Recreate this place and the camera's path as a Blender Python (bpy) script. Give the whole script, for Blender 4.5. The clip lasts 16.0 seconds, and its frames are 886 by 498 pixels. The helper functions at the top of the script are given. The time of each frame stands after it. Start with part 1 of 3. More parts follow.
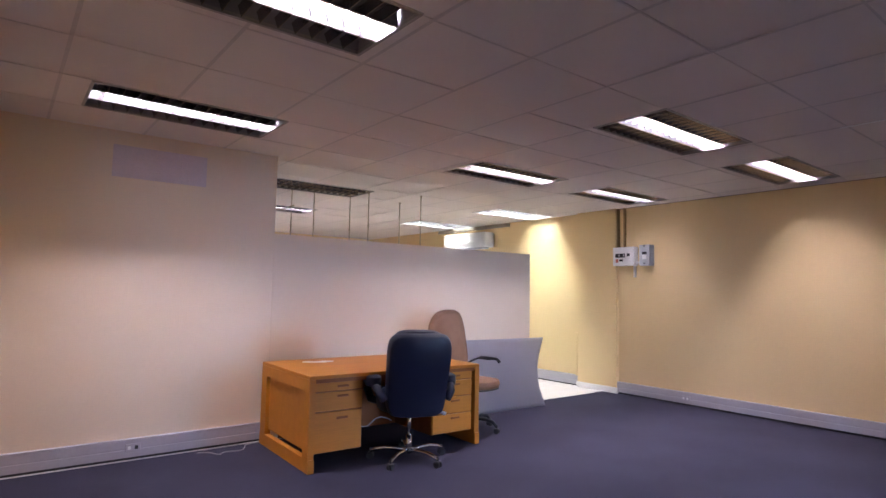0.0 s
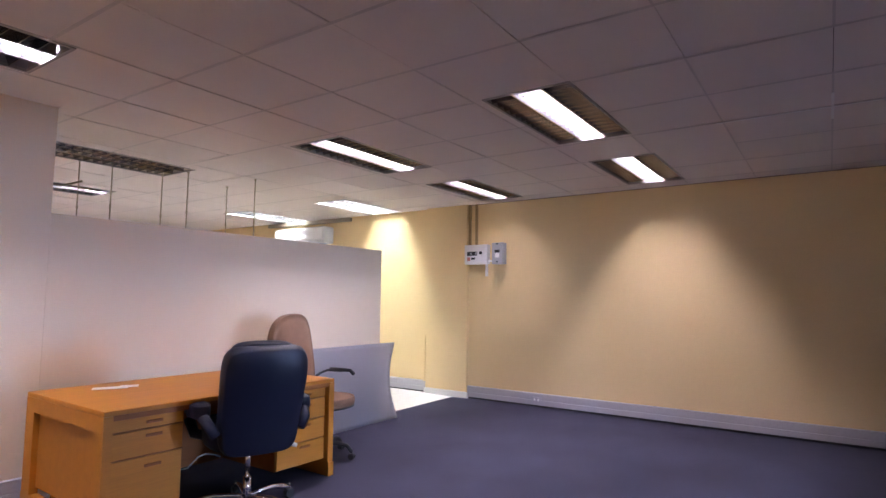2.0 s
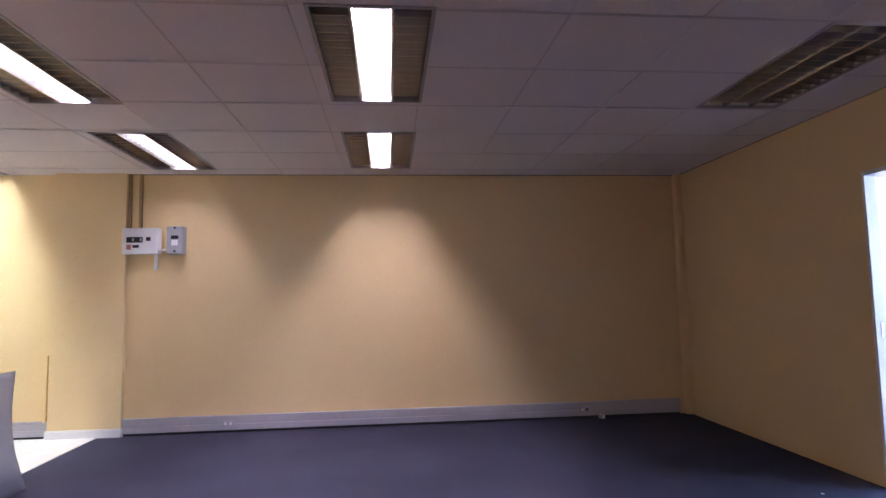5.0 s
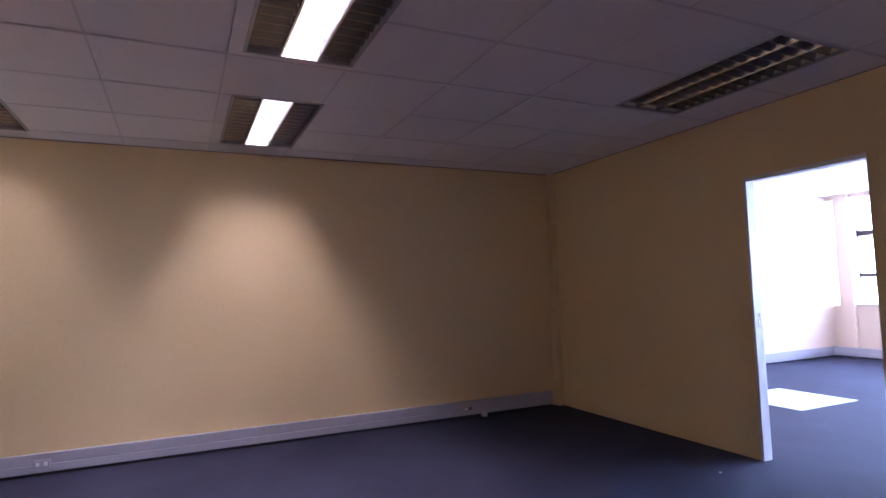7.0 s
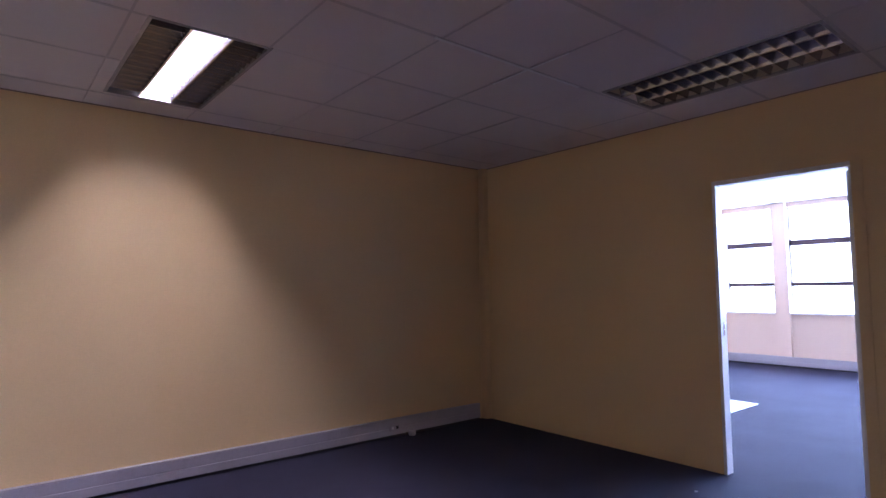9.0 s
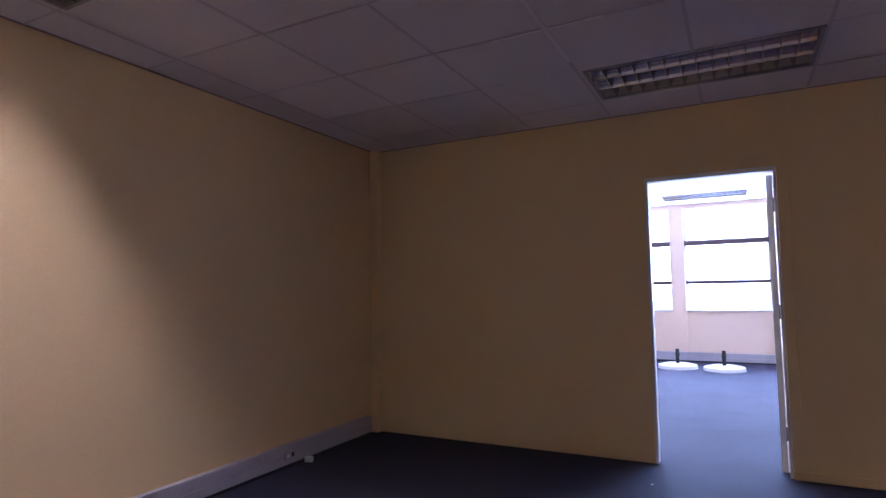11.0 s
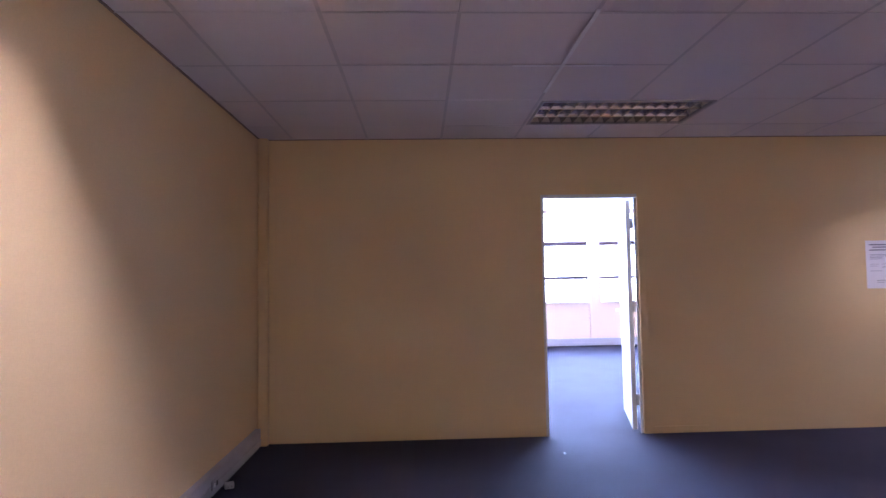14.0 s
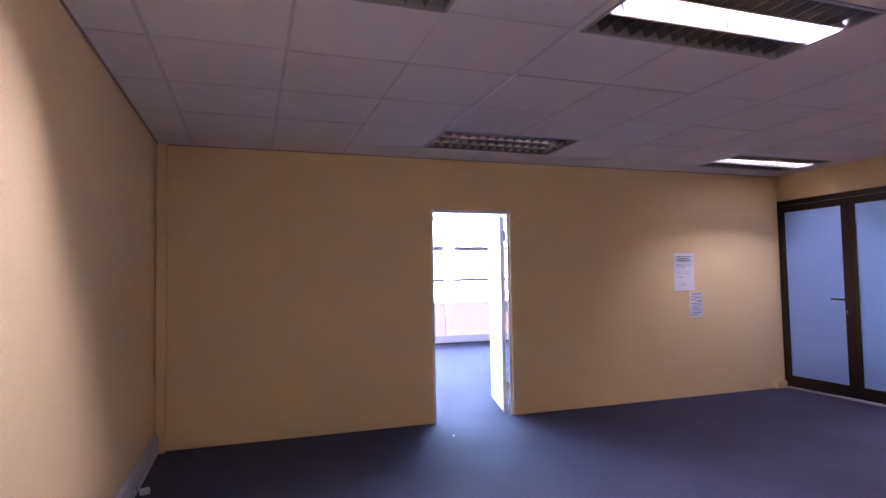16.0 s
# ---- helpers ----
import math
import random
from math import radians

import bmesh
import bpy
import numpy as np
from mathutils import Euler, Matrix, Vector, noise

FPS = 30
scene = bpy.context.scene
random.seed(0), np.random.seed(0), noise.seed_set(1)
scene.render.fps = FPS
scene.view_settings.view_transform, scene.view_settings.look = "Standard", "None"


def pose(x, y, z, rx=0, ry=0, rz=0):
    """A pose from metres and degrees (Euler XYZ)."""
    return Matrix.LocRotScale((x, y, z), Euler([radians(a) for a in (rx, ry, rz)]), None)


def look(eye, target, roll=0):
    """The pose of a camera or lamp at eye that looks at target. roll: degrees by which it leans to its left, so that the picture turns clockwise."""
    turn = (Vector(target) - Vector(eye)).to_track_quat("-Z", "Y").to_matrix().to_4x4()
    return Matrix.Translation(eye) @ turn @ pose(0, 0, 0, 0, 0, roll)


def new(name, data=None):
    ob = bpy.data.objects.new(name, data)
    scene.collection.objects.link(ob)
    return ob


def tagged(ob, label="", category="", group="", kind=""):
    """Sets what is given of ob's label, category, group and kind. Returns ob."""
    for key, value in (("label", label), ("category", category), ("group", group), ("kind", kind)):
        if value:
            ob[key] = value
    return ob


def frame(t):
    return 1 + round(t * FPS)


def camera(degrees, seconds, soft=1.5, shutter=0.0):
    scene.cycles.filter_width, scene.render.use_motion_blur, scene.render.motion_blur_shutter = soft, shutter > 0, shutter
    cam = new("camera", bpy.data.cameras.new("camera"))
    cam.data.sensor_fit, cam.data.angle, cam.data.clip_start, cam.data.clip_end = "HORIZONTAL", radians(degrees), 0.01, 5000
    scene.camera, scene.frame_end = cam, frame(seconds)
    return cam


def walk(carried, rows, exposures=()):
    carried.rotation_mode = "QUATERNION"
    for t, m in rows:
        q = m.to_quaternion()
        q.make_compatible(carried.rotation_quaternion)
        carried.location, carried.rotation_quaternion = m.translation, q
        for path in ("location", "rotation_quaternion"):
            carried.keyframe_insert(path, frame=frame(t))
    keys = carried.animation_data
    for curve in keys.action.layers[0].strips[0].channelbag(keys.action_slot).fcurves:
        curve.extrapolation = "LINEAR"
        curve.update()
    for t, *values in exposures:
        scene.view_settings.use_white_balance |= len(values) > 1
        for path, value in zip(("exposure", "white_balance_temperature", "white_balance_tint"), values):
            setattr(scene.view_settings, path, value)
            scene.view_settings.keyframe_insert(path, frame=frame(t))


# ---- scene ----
cam = camera(76.0, 16.0)
PATH = [
    (0, (0.359, 0.291, 1.359), (1.582, 1.867, 1.514), 1.1),
    (0.5, (0.395, 0.585, 1.371), (1.749, 2.05, 1.526), 0.9),
    (1, (0.475, 0.735, 1.350), (1.962, 2.064, 1.512), 0.8),
    (1.5, (0.596, 0.9, 1.334), (2.172, 2.122, 1.505), 0.6),
    (2, (0.699, 1.094, 1.342), (2.347, 2.216, 1.512), 0.6),
    (2.5, (0.795, 1.299, 1.319), (2.544, 2.255, 1.498), 0.2),
    (3, (0.913, 1.555, 1.295), (2.747, 2.337, 1.474), -0.3),
    (3.5, (0.995, 1.879, 1.325), (2.907, 2.445, 1.497), -0.2),
    (4, (1.029, 2.137, 1.323), (2.999, 2.448, 1.492), -0.6),
    (4.5, (1.185, 2.356, 1.318), (3.178, 2.397, 1.481), -1.0),
    (5, (1.326, 2.533, 1.309), (3.311, 2.343, 1.476), -1.1),
    (5.2, (1.372, 2.575, 1.286), (3.351, 2.328, 1.457), -1.3),
    (7.5, (2.169, 3.337, 1.335), (3.895, 2.337, 1.469), -1.6),
    (8.2, (2.488, 3.432, 1.337), (4.102, 2.259, 1.471), -1.5),
    (10.3, (3.7, 3.519, 1.326), (5.048, 2.047, 1.458), -0.6),
    (10.5, (3.829, 3.628, 1.345), (5.085, 2.076, 1.468), -1.3),
    (11, (4.284, 3.772, 1.28), (5.2, 2.0, 1.428), -0.9),
    (11.5, (4.563, 3.793, 1.355), (5.352, 1.958, 1.471), -1.1),
    (12, (4.83, 3.842, 1.373), (5.513, 1.965, 1.485), -1.0),
    (12.5, (5.097, 3.949, 1.366), (5.578, 2.012, 1.482), -1.0),
    (13, (5.36, 4.038, 1.362), (5.664, 2.065, 1.475), -1.2),
    (13.5, (5.64, 4.106, 1.364), (5.795, 2.115, 1.475), -1.1),
    (14, (5.941, 4.252, 1.368), (5.862, 2.257, 1.477), -1.0),
    (14.5, (6.173, 4.338, 1.367), (5.894, 2.36, 1.477), -1.0),
    (15, (6.379, 4.394, 1.392), (5.958, 2.442, 1.497), -1.1),
    (15.5, (6.516, 4.515, 1.427), (5.974, 2.593, 1.524), -0.9),
    (16, (6.567, 4.66, 1.421), (5.926, 2.769, 1.522), -1.0),
]
walk(cam, [(t, look(eye, target, roll)) for t, eye, target, roll in PATH],
     exposures=[(0, 0.05, 6500, 11), (2.5, 0.15, 6450, 11), (5, 0.05, 6300, 13), (7.5, -0.28, 6000, 19), (8, -0.32, 6000, 19), (10.5, -0.45, 6000, 19),
                (11, -0.4, 6000, 20), (12, 0.12, 6000, 21), (12.5, 0.22, 6000, 21), (14, 0.5, 5950, 21), (16, 0.55, 6000, 20)])

# ---- world and large lights ----
world = bpy.data.worlds.new("world")
scene.world = world
world.use_nodes = True
wn = world.node_tree
sky = wn.nodes.new("ShaderNodeTexSky")
sky.sky_type, sky.sun_disc = "NISHITA", False
sky.sun_elevation, sky.sun_rotation = radians(50), radians(180)
wn.nodes["Background"].inputs[1].default_value = 0.12
wn.links.new(sky.outputs[0], wn.nodes["Background"].inputs[0])

DAY = 4900.0         # skylight entering by the long window wall
TUBE = 88.0          # one lit fluorescent tube


def area_lamp(name, m, sx, sy, watts, colour):
    data = bpy.data.lights.new(name, "AREA")
    data.shape, data.size, data.size_y, data.energy, data.color = "RECTANGLE", sx, sy, watts, colour
    ob = new(name, data)
    ob.matrix_world = m
    return ob


area_lamp("window_skylight", pose(3.5, -8.5, 1.9, 90, 0, 0), 10.0, 1.9, DAY, (0.41, 0.57, 1.0))

# ---- plan ----
XE, XP, XW = 7.33, 7.275, 0.31      # east wall, pillar face, west glazing
XW2 = 0.19                          # plain west wall, set back from the glazing
YS, YN, YB = -0.70, 5.44, 12.2      # door wall, partition, wall at the back
CEIL = 2.615
DX0, DX1, DH = 3.995, 4.862, 2.085   # doorway
R2Y, R2E, R2W, R2C = -7.05, 8.06, -1.2, 2.74   # bright room beyond the doorway
LIT = [(0.72, 4.29), (0.53, 2.305), (3.78, 2.305), (5.735, 2.305), (3.89, 4.26), (5.82, 4.23),
       (0.60, -0.36), (2.92, 8.40), (2.60, 10.25)]
DIM = [(5.82, 4.23), (0.60, -0.36)]   # old and weak tubes
FULL = [(6.06, 6.32), (6.05, 8.33)]
UNLIT = [(3.81, -0.245), (2.73, 6.40)]
FL, FW = 1.26, 0.595                # ceiling light's length and width


# ---- materials ----
def mat(name, colour, rough=0.6, metal=0.0, var=0.12, scale=3.0, fine=60.0, bump=0.15, spec=0.5, coat=0.0, island=0.0, stretch=(1, 1, 1), dist=0.004):
    """A surface of one base colour, with broad stains and a fine grain that also gives relief."""
    m = bpy.data.materials.new(name)
    m.use_nodes = True
    t = m.node_tree
    n, l = t.nodes, t.links
    b = n["Principled BSDF"]
    b.inputs["Roughness"].default_value, b.inputs["Metallic"].default_value = rough, metal
    b.inputs["Specular IOR Level"].default_value = spec
    b.inputs["Coat Weight"].default_value = coat
    geo = n.new("ShaderNodeTexCoord")
    mp = n.new("ShaderNodeMapping")
    mp.inputs["Scale"].default_value = stretch
    l.new(geo.outputs["Object"], mp.inputs["Vector"])
    broad, grain = n.new("ShaderNodeTexNoise"), n.new("ShaderNodeTexNoise")
    broad.inputs["Scale"].default_value, grain.inputs["Scale"].default_value = scale, fine
    broad.inputs["Detail"].default_value, grain.inputs["Detail"].default_value = 5, 3
    for k in (broad, grain):
        l.new(mp.outputs[0], k.inputs["Vector"])
    add = n.new("ShaderNodeMath")
    add.operation = "ADD"
    l.new(broad.outputs[0], add.inputs[0])
    l.new(grain.outputs[0], add.inputs[1])
    src = add.outputs[0]
    if island:
        g = n.new("ShaderNodeNewGeometry")
        mul = n.new("ShaderNodeMath")
        mul.operation, mul.inputs[1].default_value = "MULTIPLY", island
        l.new(g.outputs["Random Per Island"], mul.inputs[0])
        a2 = n.new("ShaderNodeMath")
        a2.operation = "ADD"
        l.new(src, a2.inputs[0])
        l.new(mul.outputs[0], a2.inputs[1])
        src = a2.outputs[0]
    mr = n.new("ShaderNodeMapRange")
    mr.inputs["From Min"].default_value, mr.inputs["From Max"].default_value = 0.5, 1.5 + island
    mr.inputs["To Min"].default_value, mr.inputs["To Max"].default_value = 1 - var, 1 + var
    l.new(src, mr.inputs["Value"])
    mix = n.new("ShaderNodeMix")
    mix.data_type, mix.blend_type = "RGBA", "MULTIPLY"
    mix.inputs["Factor"].default_value = 1
    mix.inputs["A"].default_value = (*colour, 1)
    l.new(mr.outputs[0], mix.inputs["B"])
    l.new(mix.outputs["Result"], b.inputs["Base Color"])
    if bump:
        bp = n.new("ShaderNodeBump")
        bp.inputs["Strength"].default_value, bp.inputs["Distance"].default_value = bump, dist
        l.new(grain.outputs[0], bp.inputs["Height"])
        l.new(bp.outputs[0], b.inputs["Normal"])
    return m


def glow(name, colour, strength):
    m = bpy.data.materials.new(name)
    m.use_nodes = True
    b = m.node_tree.nodes["Principled BSDF"]
    b.inputs["Base Color"].default_value = (0.8, 0.8, 0.8, 1)
    b.inputs["Emission Color"].default_value = (*colour, 1)
    b.inputs["Emission Strength"].default_value = strength
    return m


def glass(name, colour, rough, through_weight=1.0):
    m = mat(name, colour, rough, var=0.03, bump=0)
    b = m.node_tree.nodes["Principled BSDF"]
    b.inputs["Transmission Weight"].default_value = through_weight
    b.inputs["IOR"].default_value = 1.45
    return m


def wood(name, colour):
    """Straight-grained veneer, the grain along the object's x."""
    m = mat(name, colour, 0.5, var=0.15, scale=2.2, fine=26, bump=0.04, stretch=(0.35, 7, 7), spec=0.25)
    return m


M_WALL = mat("cream wall paint", (0.755, 0.560, 0.287), 0.55, var=0.06, scale=0.9, fine=110, bump=0.12)
M_WALL2 = mat("pale wall paint", (0.72, 0.585, 0.43), 0.6, var=0.05, scale=0.8, fine=120, bump=0.1)
M_PATCH = mat("lilac wall patch", (0.58, 0.49, 0.52), 0.7, var=0.1, scale=5, fine=90, bump=0.1)
M_R2WALL = mat("pale pink wall paint", (0.80, 0.62, 0.47), 0.6, var=0.05, scale=1, fine=110, bump=0.1)
M_CEIL = mat("ceiling tile", (0.72, 0.66, 0.64), 0.85, var=0.07, scale=1.6, fine=160, bump=0.25, island=0.5)
M_VOID = mat("ceiling void", (0.10, 0.09, 0.085), 0.9)
M_TEE = mat("ceiling tee", (0.55, 0.505, 0.495), 0.45, var=0.12, scale=2, bump=0)
M_CARPET = mat("blue grey carpet", (0.038, 0.036, 0.057), 0.85, var=0.4, scale=1.4, fine=420, bump=0.7, spec=0.12)
M_TRUNK = mat("grey plastic trunking", (0.43, 0.405, 0.44), 0.4, var=0.08, scale=2.5, fine=40, bump=0.03)
M_WHITE = mat("white plastic", (0.78, 0.77, 0.76), 0.4, var=0.05, scale=6, bump=0.02)
M_WPAINT = mat("white gloss paint", (0.74, 0.72, 0.70), 0.35, var=0.07, scale=4, bump=0.05)
M_WOOD = wood("oak veneer", (0.45, 0.170, 0.019))
# darker copy of the oak, for edge band, modesty panel, pedestals and handles
M_WOODD = wood("darker oak veneer", (0.22, 0.072, 0.012))
M_LEATHER = mat("navy leatherette", (0.004, 0.0055, 0.018), 0.48, var=0.25, scale=6, fine=140, bump=0.3, spec=0.3)
M_BLACK = mat("black plastic", (0.018, 0.018, 0.02), 0.45, var=0.2, scale=8, bump=0.05)
M_CHROME = mat("chrome", (0.75, 0.75, 0.77), 0.15, metal=1.0, var=0.05, bump=0)
M_FABRIC = mat("brown woven fabric", (0.235, 0.135, 0.085), 0.95, var=0.2, scale=8, fine=380, bump=0.6, spec=0.15)
M_MAT = glass("frosted plastic sheet", (0.36, 0.345, 0.38), 0.32, 0.58)
M_TILE = mat("white glazed tile", (0.78, 0.73, 0.68), 0.25, var=0.06, scale=3, bump=0.02)
M_GROUT = mat("grout", (0.34, 0.30, 0.27), 0.9)
M_BRONZE = mat("dark bronze aluminium", (0.030, 0.017, 0.012), 0.35, metal=0.5, var=0.15, scale=5, bump=0.02)
M_FROST = glass("frosted film glass", (0.46, 0.60, 0.98), 0.5, 0.75)
M_GLASS = glass("window glass", (0.96, 0.98, 1.0), 0.02)
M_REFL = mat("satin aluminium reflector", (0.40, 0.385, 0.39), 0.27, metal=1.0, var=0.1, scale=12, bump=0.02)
# paler reflector copy for burning lanes, the tube's light put into its colour
M_REFL_LIT = mat("lit aluminium reflector", (0.88, 0.87, 0.86), 0.3, metal=0.6, var=0.04, bump=0)
M_HOUS = mat("cream enamel reflector", (0.78, 0.70, 0.56), 0.35, var=0.06, bump=0)
# dark grey housing copy for lit fixtures: their side lanes' shade as colour
M_HOUS_SHADE = mat("shaded enamel housing", (0.24, 0.23, 0.24), 0.5, var=0.06, bump=0)
M_DARK = mat("ceiling edge shadow gap", (0.30, 0.22, 0.18), 0.8)
M_LFRAME = mat("light frame", (0.34, 0.31, 0.30), 0.45, metal=0.3, var=0.1, scale=6)
M_TUBE = glow("lit tube", (1.0, 0.96, 0.97), 9.0)
M_DEAD = mat("dead tube", (0.70, 0.68, 0.66), 0.35, var=0.03, bump=0)
M_PAPER = mat("paper", (0.80, 0.77, 0.80), 0.8, var=0.03, bump=0.05)
M_INK = mat("faded ink", (0.24, 0.22, 0.26), 0.8, var=0.1, bump=0)
M_GREYBOX = mat("grey enamel", (0.40, 0.40, 0.42), 0.45, var=0.08, scale=8, bump=0.03)
M_RED = mat("red label", (0.55, 0.20, 0.16), 0.6, bump=0)
M_ROD = mat("dull painted rod", (0.36, 0.31, 0.23), 0.5, metal=0.2, var=0.15, scale=9)
M_BROWNBAR = mat("brown window bar", (0.085, 0.05, 0.055), 0.5, var=0.1, bump=0.03)
M_SKYCARD = glow("hazy daylight", (0.86, 0.93, 1.0), 7.0)
M_LOBBY = glow("lobby glow panel", (0.62, 0.80, 1.0), 0.62)
M_PALEMAT = mat("pale floor sheet", (0.62, 0.70, 0.70), 0.5, var=0.06, scale=3)
M_TAN = mat("tan painted steel", (0.36, 0.24, 0.11), 0.5, var=0.1, scale=4, bump=0.05)
M_CABLE = mat("grey cable", (0.30, 0.29, 0.30), 0.5, bump=0)


# ---- mesh tools ----
def box(bm, x0, x1, y0, y1, z0, z1, m=None):
    vs = [bm.verts.new((x, y, z)) for z in (z0, z1) for y in (y0, y1) for x in (x0, x1)]
    for q in ((0, 2, 3, 1), (4, 5, 7, 6), (0, 1, 5, 4), (2, 6, 7, 3), (0, 4, 6, 2), (1, 3, 7, 5)):
        bm.faces.new([vs[k] for k in q])
    if m is not None:
        bmesh.ops.transform(bm, matrix=m, verts=vs)
    return vs


def rbox(bm, x0, x1, y0, y1, z0, z1, r=0.004, seg=2, m=None):
    """A box with rounded edges."""
    vs = box(bm, x0, x1, y0, y1, z0, z1)
    es = list({e for v in vs for e in v.link_edges})
    out = bmesh.ops.bevel(bm, geom=es, offset=r, segments=seg, profile=0.5, affect="EDGES")
    if m is not None:
        done = set()
        for f in out["faces"]:
            done.update(f.verts)
        for v in list(done):
            for e in v.link_edges:
                done.update(e.verts)
        bmesh.ops.transform(bm, matrix=m, verts=list(done))


def rod(bm, a, b, r0, r1=None, n=12):
    """A round bar from a to b."""
    a, b = Vector(a), Vector(b)
    out = bmesh.ops.create_cone(bm, cap_ends=True, segments=n, radius1=r0, radius2=r0 if r1 is None else r1, depth=(b - a).length)
    turn = (b - a).to_track_quat("Z", "Y").to_matrix().to_4x4()
    bmesh.ops.transform(bm, matrix=Matrix.Translation((a + b) / 2) @ turn, verts=out["verts"])


def tube(bm, pts, r, n=10):
    """A bent round bar through pts."""
    pts = [Vector(p) for p in pts]
    rings = []
    for i, p in enumerate(pts):
        d = (pts[min(i + 1, len(pts) - 1)] - pts[max(i - 1, 0)]).normalized()
        up = Vector((0, 0, 1)) if abs(d.z) < 0.95 else Vector((1, 0, 0))
        u = d.cross(up).normalized()
        v = d.cross(u)
        rings.append([bm.verts.new(p + r * (math.cos(2 * math.pi * k / n) * u + math.sin(2 * math.pi * k / n) * v)) for k in range(n)])
    for a, b in zip(rings, rings[1:]):
        for k in range(n):
            bm.faces.new((a[k], a[(k + 1) % n], b[(k + 1) % n], b[k]))
    bm.faces.new(rings[0])
    bm.faces.new(rings[-1][::-1])


def link(name, bm, material, parent=None, label="", smooth=False):
    bmesh.ops.recalc_face_normals(bm, faces=bm.faces)
    me = bpy.data.meshes.new(name)
    bm.to_mesh(me)
    bm.free()
    me.materials.append(material)
    if smooth:
        for p in me.polygons:
            p.use_smooth = True
    ob = new(name, me)
    if parent is not None:
        ob.parent = parent
    if label:
        ob["label"] = label
    return ob


def part(name, bm, material, parent, label="", smooth=False):
    return link(name, bm, material, parent, label, smooth)


def boxes(name, rows, material, parent=None, label="", r=0.0):
    bm = bmesh.new()
    for row in rows:
        if r:
            rbox(bm, *row, r)
        else:
            box(bm, *row)
    return link(name, bm, material, parent, label)


def thing(name, m, label, category, group=""):
    ob = new(name)
    ob.empty_display_size = 0.1
    ob.matrix_world = m
    return tagged(ob, label, category, group)


def structure(ob, label="", category=""):
    return tagged(ob, label, category, kind="structure")


# ---- shell ----
TOP = 2.85
structure(boxes("floor", [(XW - 3, R2E + 0.3, R2Y - 0.3, 5.385, -0.1, 0)], M_CARPET), "dark blue-grey office carpet, worn and flecked", "carpet")
tile_floor = structure(boxes("floor_tiled", [(XW - 0.3, XE + 0.3, 5.385, YB + 0.2, -0.1, -0.004)], M_GROUT), "white glazed tile floor behind the partition", "tile floor")
structure(boxes("wall_east", [(XE, XE + 0.2, YS - 0.07, 5.17, 0, TOP), (XE + 0.03, XE + 0.2, 5.17, YB + 0.2, 0, TOP)], M_WALL), "cream painted plaster wall", "wall")
structure(boxes("wall_pillar", [(XP, XE + 0.03, 5.17, 5.85, 0, TOP)], M_WALL), "cream painted shallow pillar", "pillar")
structure(boxes("wall_south", [(XW - 0.2, DX0, YS - 0.07, YS, 0, TOP), (DX1, XE, YS - 0.07, YS, 0, TOP), (DX0, DX1, YS - 0.07, YS, DH, TOP)], M_WALL), "cream painted drywall with an open doorway", "wall")
structure(boxes("wall_north", [(XW2, 2.355, YN, YN + 0.1, 0, TOP)], M_WALL2), "pale cream full-height partition wall", "wall")
structure(boxes("wall_back", [(XW - 0.2, XE + 0.03, YB, YB + 0.2, 0, TOP)], M_WALL), "cream wall at the back", "wall")
structure(boxes("wall_west", [(XW - 0.2, XW, YS, 1.25, 2.30, TOP), (XW - 0.2, XW2, 1.25, YB, 0, TOP)], M_WALL), "cream painted wall over the glazed entrance", "wall")
low = thing("low_partition", pose(0, 0, 0), "pale cream partition of less than room height", "partition")
low["kind"] = "structure"
boxes("panel", [(2.357, 5.80, YN + 0.002, YN + 0.09, 0, 1.872)], M_WALL2, low)
boxes("capping", [(2.357, 5.803, YN - 0.002, YN + 0.094, 1.872, 1.884)], M_WALL2, low, "", 0.003)
structure(boxes("wall_patch", [(1.00, 1.72, YN - 0.003, YN, 2.24, 2.50)], M_PATCH), "lilac patch high on the wall", "paint patch")


# ---- ceiling: tiles laid round the lights ----
def cut(rects, hole):
    hx0, hx1, hy0, hy1 = hole
    out = []
    for x0, x1, y0, y1 in rects:
        if hx0 >= x1 or hx1 <= x0 or hy0 >= y1 or hy1 <= y0:
            out.append((x0, x1, y0, y1))
            continue
        if hx0 > x0:
            out.append((x0, hx0, y0, y1))
        if hx1 < x1:
            out.append((hx1, x1, y0, y1))
        a, b = max(x0, hx0), min(x1, hx1)
        if hy0 > y0:
            out.append((a, b, y0, hy0))
        if hy1 < y1:
            out.append((a, b, hy1, y1))
    return [q for q in out if q[1] - q[0] > 0.004 and q[3] - q[2] > 0.004]


PITCH, GX, GY = 0.648, 3.80, 2.325
rng = random.Random(4)
bm = bmesh.new()
holes = [(x, x + FL, y, y + FW) for x, y in LIT + FULL + UNLIT] + [(2.35, 2.357, 5.4, 5.6)]
